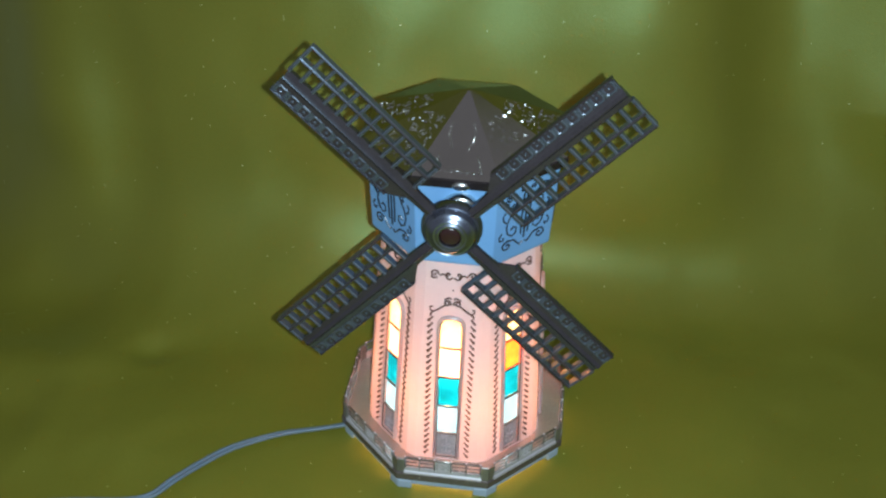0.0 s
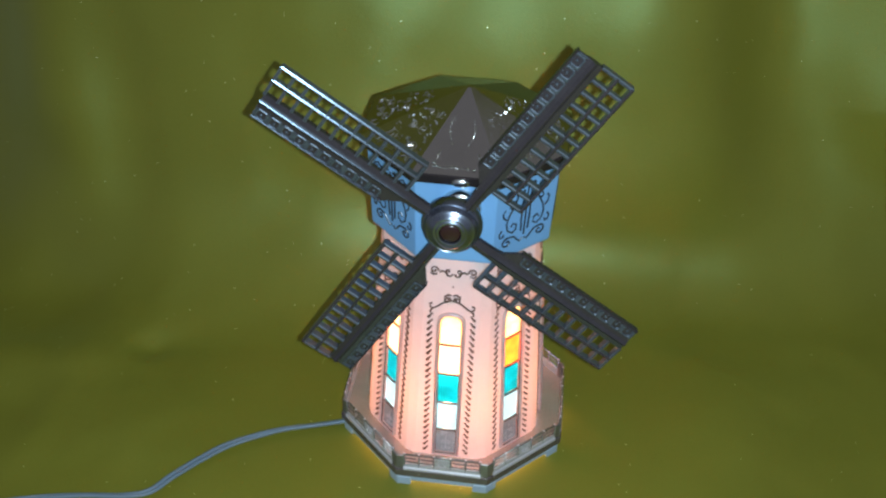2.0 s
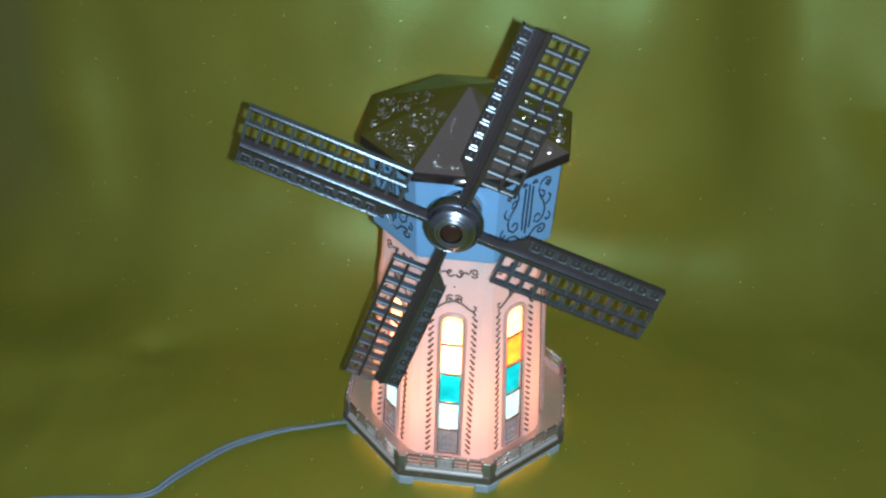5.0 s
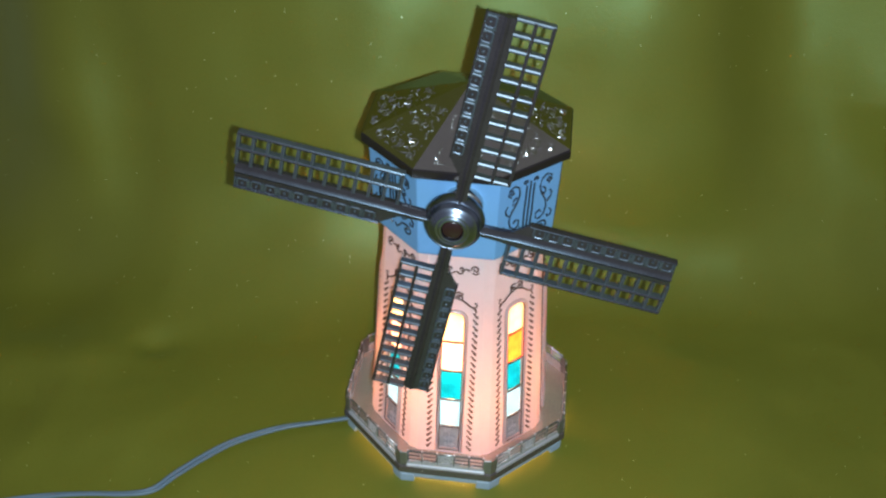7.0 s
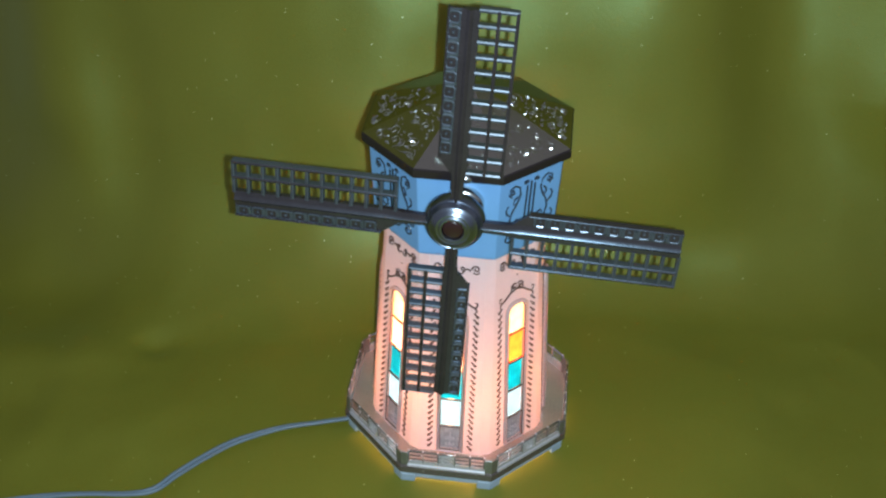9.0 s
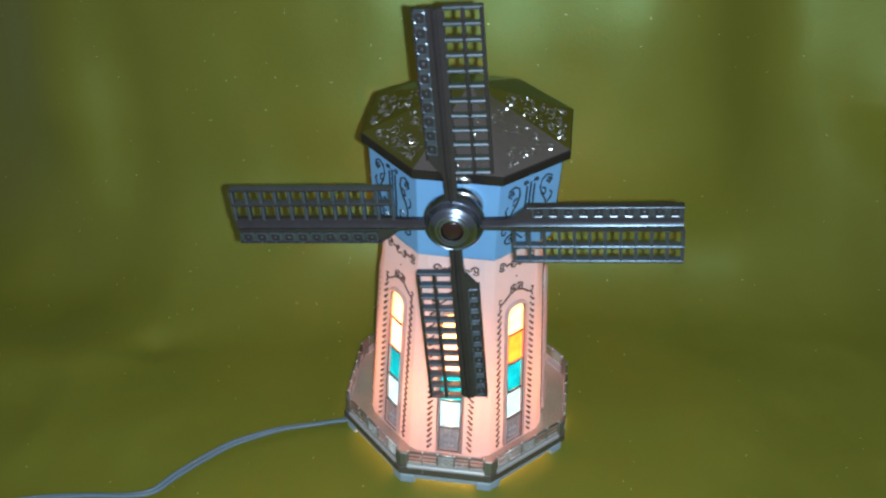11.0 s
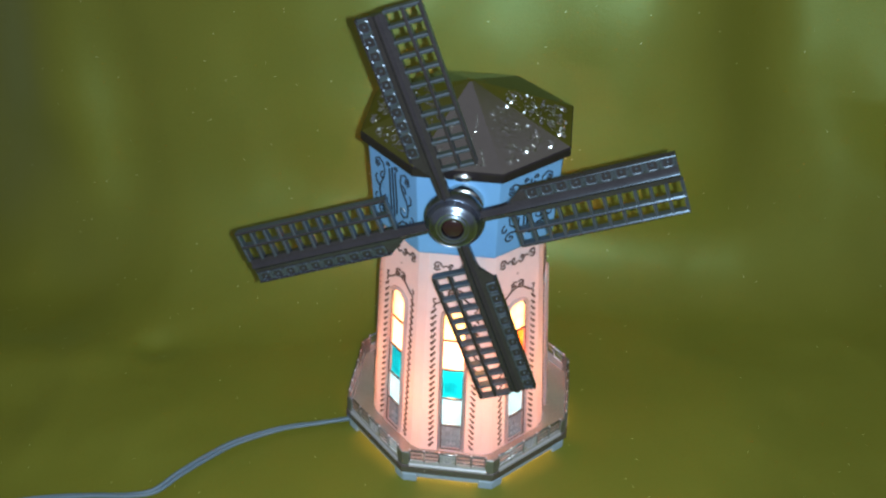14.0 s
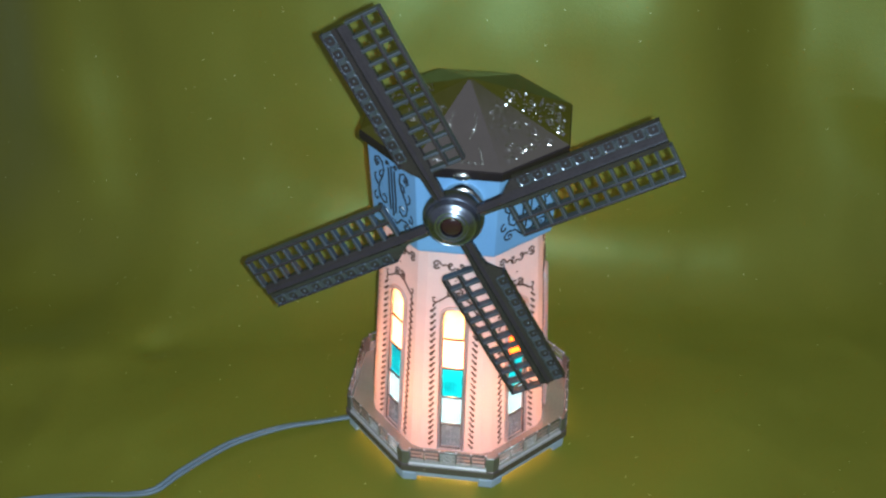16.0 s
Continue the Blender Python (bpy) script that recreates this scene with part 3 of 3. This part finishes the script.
def roof():
    bm = bmesh.new()
    rings = []
    for a, z in ((0.0500, 0.2130), (0.0556, 0.2130), (0.0563, 0.2136), (0.0563, 0.2180), (0.0556, 0.2186)):
        rings.append([(x, y, z) for x, y in octagon(a, a * K)])
    loft(bm, rings)
    part("eave", bm, EAVE, mill, "dark bronze eave band")
    bm = bmesh.new()
    ring = [bm.verts.new((x, y, 0.2187)) for x, y in octagon(0.0556, 0.0556 * K)]
    mid = [bm.verts.new((x, y, 0.2187 + 0.0556 / 0.0563 * 0.0239 * 0.97)) for x, y in octagon(0.0016, 0.0016 * K)]
    for i in range(8):
        bm.faces.new((ring[i], ring[(i + 1) % 8], mid[(i + 1) % 8], mid[i]))
    bm.faces.new(mid)
    bm.faces.new(list(reversed(ring)))
    r = part("roof", bm, ROOF, mill, "polished bronze octagonal pyramid roof")
    bm = bmesh.new()
    bmesh.ops.create_uvsphere(bm, u_segments=14, v_segments=8, radius=0.0026, matrix=Matrix.Translation((0.0026, -0.0564, 0.2152)) @ Matrix.Diagonal((1.9, 0.6, 0.95, 1)))
    part("eave_stud", bm, RELIEF, mill, "small bright stud on the eave", smooth=True)
    rng = random.Random(7)
    P = (0.0556, 0.2187, 0.0, 0.2421)
    for k in range(8):
        bm = bmesh.new()

        def bead(s, z, rr):
            m = Matrix.Translation(on_facet(k, s, z, 0.0001, P)) @ Matrix.Rotation(rng.random() * 3, 4, "X") @ Matrix.Rotation(rng.random() * 3, 4, "Z")
            if k == 0:
                bmesh.ops.create_icosphere(bm, subdivisions=2, radius=rr * 1.15, matrix=m @ Matrix.Diagonal((0.8, rng.uniform(0.8, 1.5), 0.9, 1)))
            else:
                bmesh.ops.create_cube(bm, size=rr * 1.6, matrix=m @ Matrix.Diagonal((0.7, rng.uniform(0.8, 2.4), 0.9, 1)))
        if k in (3, 4, 5):
            bm.free()
            continue
        if k == 0:
            for f in range(7):
                t = f / 6
                s = 0.0044 + 0.0022 * math.sin(t * 2.6)
                for sg in (-1, 1):
                    bead(sg * s, 0.2265 + t * 0.0062, 0.0006)
            for f in range(5):
                for sg in (-1, 1):
                    bead(sg * (0.0125 - 0.0006 * f), 0.2206 + 0.0009 * f, 0.00065)
            for f in range(-4, 5):
                bead(f * 0.0028 + rng.uniform(-0.0006, 0.0006), 0.2203 + rng.uniform(0, 0.0004), rng.uniform(0.0004, 0.0008))
        else:
            ls = []
            for sg in (-1, 1):
                for cx, cz, r0, a0 in ((0.0085, 0.2232, 0.0036, 200), (0.0042, 0.2278, 0.0030, -60), (0.0135, 0.2208, 0.0028, 90), (0.0030, 0.2325, 0.0018, 30), (0.0025, 0.2215, 0.0026, 150)):
                    line = [(sg * (cx + (s - cx)), cz + (z - cz) * 0.42) for s, z in spiral(cx, cz, r0, 0.0005, a0, a0 - 470, 20)]
                    ls.append(line)
            lines_on(bm, ls, k, P, 0.00034, 0.00005, 5)
            for _ in range({1: 45, 7: 95, 2: 105, 6: 85}[k]):
                t = rng.random() ** 1.3
                z = 0.2200 + 0.0140 * t
                half = (0.2421 - z) / 0.0234 * 0.0556 * K * 0.80
                bead(rng.uniform(-half, half), z, rng.uniform(0.00025, 0.0006))
        part("roof_relief", bm, RELIEF, r, "raised bright metal filigree")


HUB_AT = (0.0003, -0.0718, 0.1976)


def rotor():
    # turned hub, its face toward -y, back collar reaching into the cap
    bm = bmesh.new()
    lathe_y(bm, [(0.0070, 0.0215), (0.0070, 0.0090), (0.0122, 0.0082), (0.0148, 0.0072), (0.0157, 0.0056), (0.0158, 0.0040), (0.0155, 0.0020), (0.0149, 0.0004), (0.0145, -0.0006), (0.0141, -0.0009), (0.0137, -0.0006),
                 (0.0130, -0.0018), (0.0122, -0.0032), (0.0113, -0.0034), (0.0100, -0.0048), (0.0086, -0.0056), (0.0078, -0.0054), (0.0066, -0.0060), (0.0058, -0.0058), (0.0054, -0.0046)], 48)
    hub = part("rotor", bm, HUB, mill, "turned dark metal hub carrying four sails", smooth=True)
    hub.data.set_sharp_from_angle(angle=radians(38))
    bm = bmesh.new()
    lathe_y(bm, [(0.0055, -0.0040), (0.0054, -0.0050), (0.0042, -0.0056), (0.0020, -0.0059), (0.0004, -0.0060)], 24)
    part("boss", bm, JEWEL, hub, "red-brown centre boss", smooth=True)
    R1, R2 = 0.0302, 0.1138
    C0, C1, C2 = -0.0042, 0.0042, 0.0213
    meshes = []

    def piece(name, bm, mat, label=""):
        bmesh.ops.recalc_face_normals(bm, faces=bm.faces)
        me = bpy.data.meshes.new(name)
        bm.to_mesh(me)
        bm.free()
        me.materials.append(mat)
        if name in ('spar', 'board_rim', 'cell_link', 'stud'):
            for p in me.polygons:
                p.use_smooth = len(p.vertices) == 4
            me.set_sharp_from_angle(angle=radians(44 if name in ("stud", "cell_link") else 28))
        meshes.append((name, me, label))

    def shade_fronts(me, limit):
        # fronts take the dark bronze: lit sides and dim fronts put into colour
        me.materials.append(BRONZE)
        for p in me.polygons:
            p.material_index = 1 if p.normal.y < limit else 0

    # gabled spar
    bm = bmesh.new()
    mid = -0.0002
    sec = [(C0, 0.0034), (C0, 0.0004), (C0 + 0.0012, 0.0002), (mid - 0.0016, -0.0001), (mid - 0.0004, -0.0012), (mid, -0.0014), (mid + 0.0004, -0.0012), (mid + 0.0016, -0.0001), (C1 - 0.0012, 0.0002), (C1, 0.0004), (C1, 0.0034)]
    loft(bm, [[(c * w + 0.0004 * (1 - w), y, u) for c, y in sec] for u, w in ((0.0135, 0.72), (0.0260, 0.78), (0.0330, 1.0), (R2, 1.0))])
    piece("spar", bm, BRONZE)
    # solid board on the other side, chamfered at its inner end, bent slightly back
    bm = bmesh.new()
    out = [(C0 + 0.0002, 0.0290), (C0 + 0.0002, R2), (-0.0103, R2), (-0.0103, 0.0375)]
    prism(bm, out, lambda q: (q[0], 0.0004 - (q[0] - C0) * 0.10, q[1]), lambda q: (q[0], 0.0018 - (q[0] - C0) * 0.10, q[1]))
    piece("sail_board", bm, BRONZE)
    bm = bmesh.new()
    rim = [(-0.0106, 0.0040), (-0.0106, 0.0002), (-0.0104, -0.0004), (-0.0100, -0.0006), (-0.0096, -0.0003), (-0.0095, 0.0040)]
    loft(bm, [[(c, y, u) for c, y in rim] for u in (0.0375, R2)])
    piece("board_rim", bm, BRONZE)
    step = (R2 - R1) / 11
    for i in range(10):
        u = 0.0430 + i * 0.00738
        bm = bmesh.new()
        c = -0.0073
        y = 0.0005 - (c - C0) * 0.10
        # a square ring with thin raised walls, a small block in its middle
        def sq(r, yy):
            return [(c + dc * r, y + yy - dc * r * 0.10, u + du * r * 1.06) for dc, du in ((-1, -0.7), (-0.7, -1), (0.7, -1), (1, -0.7), (1, 0.7), (0.7, 1), (-0.7, 1), (-1, 0.7))]
        loft(bm, [sq(r, yy) for r, yy in ((0.0031, 0.0003), (0.0031, -0.0006), (0.0027, -0.00083), (0.0025, -0.00083), (0.0021, -0.0006), (0.0021, 0.0003))], caps=False)
        piece("cell_frame", bm, CELL)
        bm = bmesh.new()
        for dc, r in ((0.0, 0.0008), (-0.0025, 0.0005)):
            loft(bm, [[(c + dc + r * math.cos(e) * math.cos(t * math.pi / 5), y - 0.0001 - r * 1.1 * math.sin(e) - (0.0009 if dc else 0), u + r * math.cos(e) * math.sin(t * math.pi / 5)) for t in range(10)] for e in (-0.3, 0.0, 0.35, 0.7, 1.05, 1.4)])
        piece("stud", bm, CELL)
        bm = bmesh.new()
        tube(bm, [(c + 0.0032, y - 0.0004, u + 0.0038), (c - 0.0020, y - 0.0004, u + 0.0038)], 0.0005, 6)
        piece("cell_link", bm, CELL)
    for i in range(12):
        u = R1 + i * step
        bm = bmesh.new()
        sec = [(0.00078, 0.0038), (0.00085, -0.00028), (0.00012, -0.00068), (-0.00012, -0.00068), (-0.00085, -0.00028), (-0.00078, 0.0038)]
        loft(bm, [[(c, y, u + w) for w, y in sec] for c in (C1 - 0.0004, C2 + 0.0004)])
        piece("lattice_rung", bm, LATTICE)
        shade_fronts(meshes[-1][1], -0.97)
    for c in (C1 + (C2 - C1) * 0.5, C2):
        bm = bmesh.new()
        loft(bm, [[(c + w, y - 0.0002, u) for w, y in sec] for u in (R1 - 0.0005, R2 + 0.0005)])
        piece("lattice_bar", bm, LATTICE)
        shade_fronts(meshes[-1][1], -0.3)
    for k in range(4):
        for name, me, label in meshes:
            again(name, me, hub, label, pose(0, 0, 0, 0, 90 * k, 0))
    return hub


base()
railing()
tower()
tower_scrolls()
cap()
roof()
hub = rotor()


# ---- the flex ----
def cord():
    pts = [(-0.060, -0.0215, 0.0050), (-0.0701, -0.0256, 0.004), (-0.0888, -0.0315, 0.003), (-0.1119, -0.0401, 0.003), (-0.1367, -0.0554, 0.003), (-0.1513, -0.0702, 0.003), (-0.1649, -0.0873, 0.003), (-0.1746, -0.1015, 0.003), (-0.1891, -0.1072, 0.003), (-0.2119, -0.1105, 0.003), (-0.2355, -0.1157, 0.003), (-0.2600, -0.1240, 0.003), (-0.30, -0.14, 0.003)]
    pts = [Vector(p) for p in pts]
    fine = []
    for i in range(len(pts) - 1):
        a, b, c, d = pts[max(i - 1, 0)], pts[i], pts[i + 1], pts[min(i + 2, len(pts) - 1)]
        for j in range(8):
            t = j / 8
            fine.append(0.5 * ((2 * b) + (c - a) * t + (2 * a - 5 * b + 4 * c - d) * t * t + (3 * b - a - 3 * c + d) * t ** 3))
    fine.append(pts[-1])
    flex = tagged(new("power_cord"), "grey-blue twin-core flex lying on the satin cloth", "power cord")
    for sg in (-1, 1):
        line = []
        for i, p in enumerate(fine):
            d = (fine[min(i + 1, len(fine) - 1)] - fine[max(i - 1, 0)]).normalized()
            side = Vector((-d.y, d.x, 0)).normalized()
            tw = 0.55 * math.sin(i * 0.11)
            line.append(p + sg * 0.00115 * (side * math.cos(tw) + Vector((0, 0, 1)) * math.sin(tw)))
        bm = bmesh.new()
        tube(bm, line, 0.00125, 8)
        part("core", bm, CORD, flex, smooth=True)


cord()


# ---- the turning sails ----
def motions():
    turns = [(0, 43.29), (0.5, 40.71), (1, 38.16), (1.5, 35.66), (2, 33.21), (2.5, 30.83), (3, 28.54), (3.5, 26.24), (4, 23.88), (6.5, 12.93), (7, 10.75), (7.5, 8.51), (8, 6.28), (8.5, 4.17), (9, 2.10), (11.5, -8.41), (12, -10.62), (12.5, -12.92), (13, -15.27), (13.5, -17.58), (14, -19.82), (14.5, -22.02), (15, -24.27), (15.5, -26.58), (16, -28.90)]
    walk(hub, [(t, pose(*HUB_AT, -2.3) @ pose(0, 0, 0, 0, a, 0)) for t, a in turns])


motions()
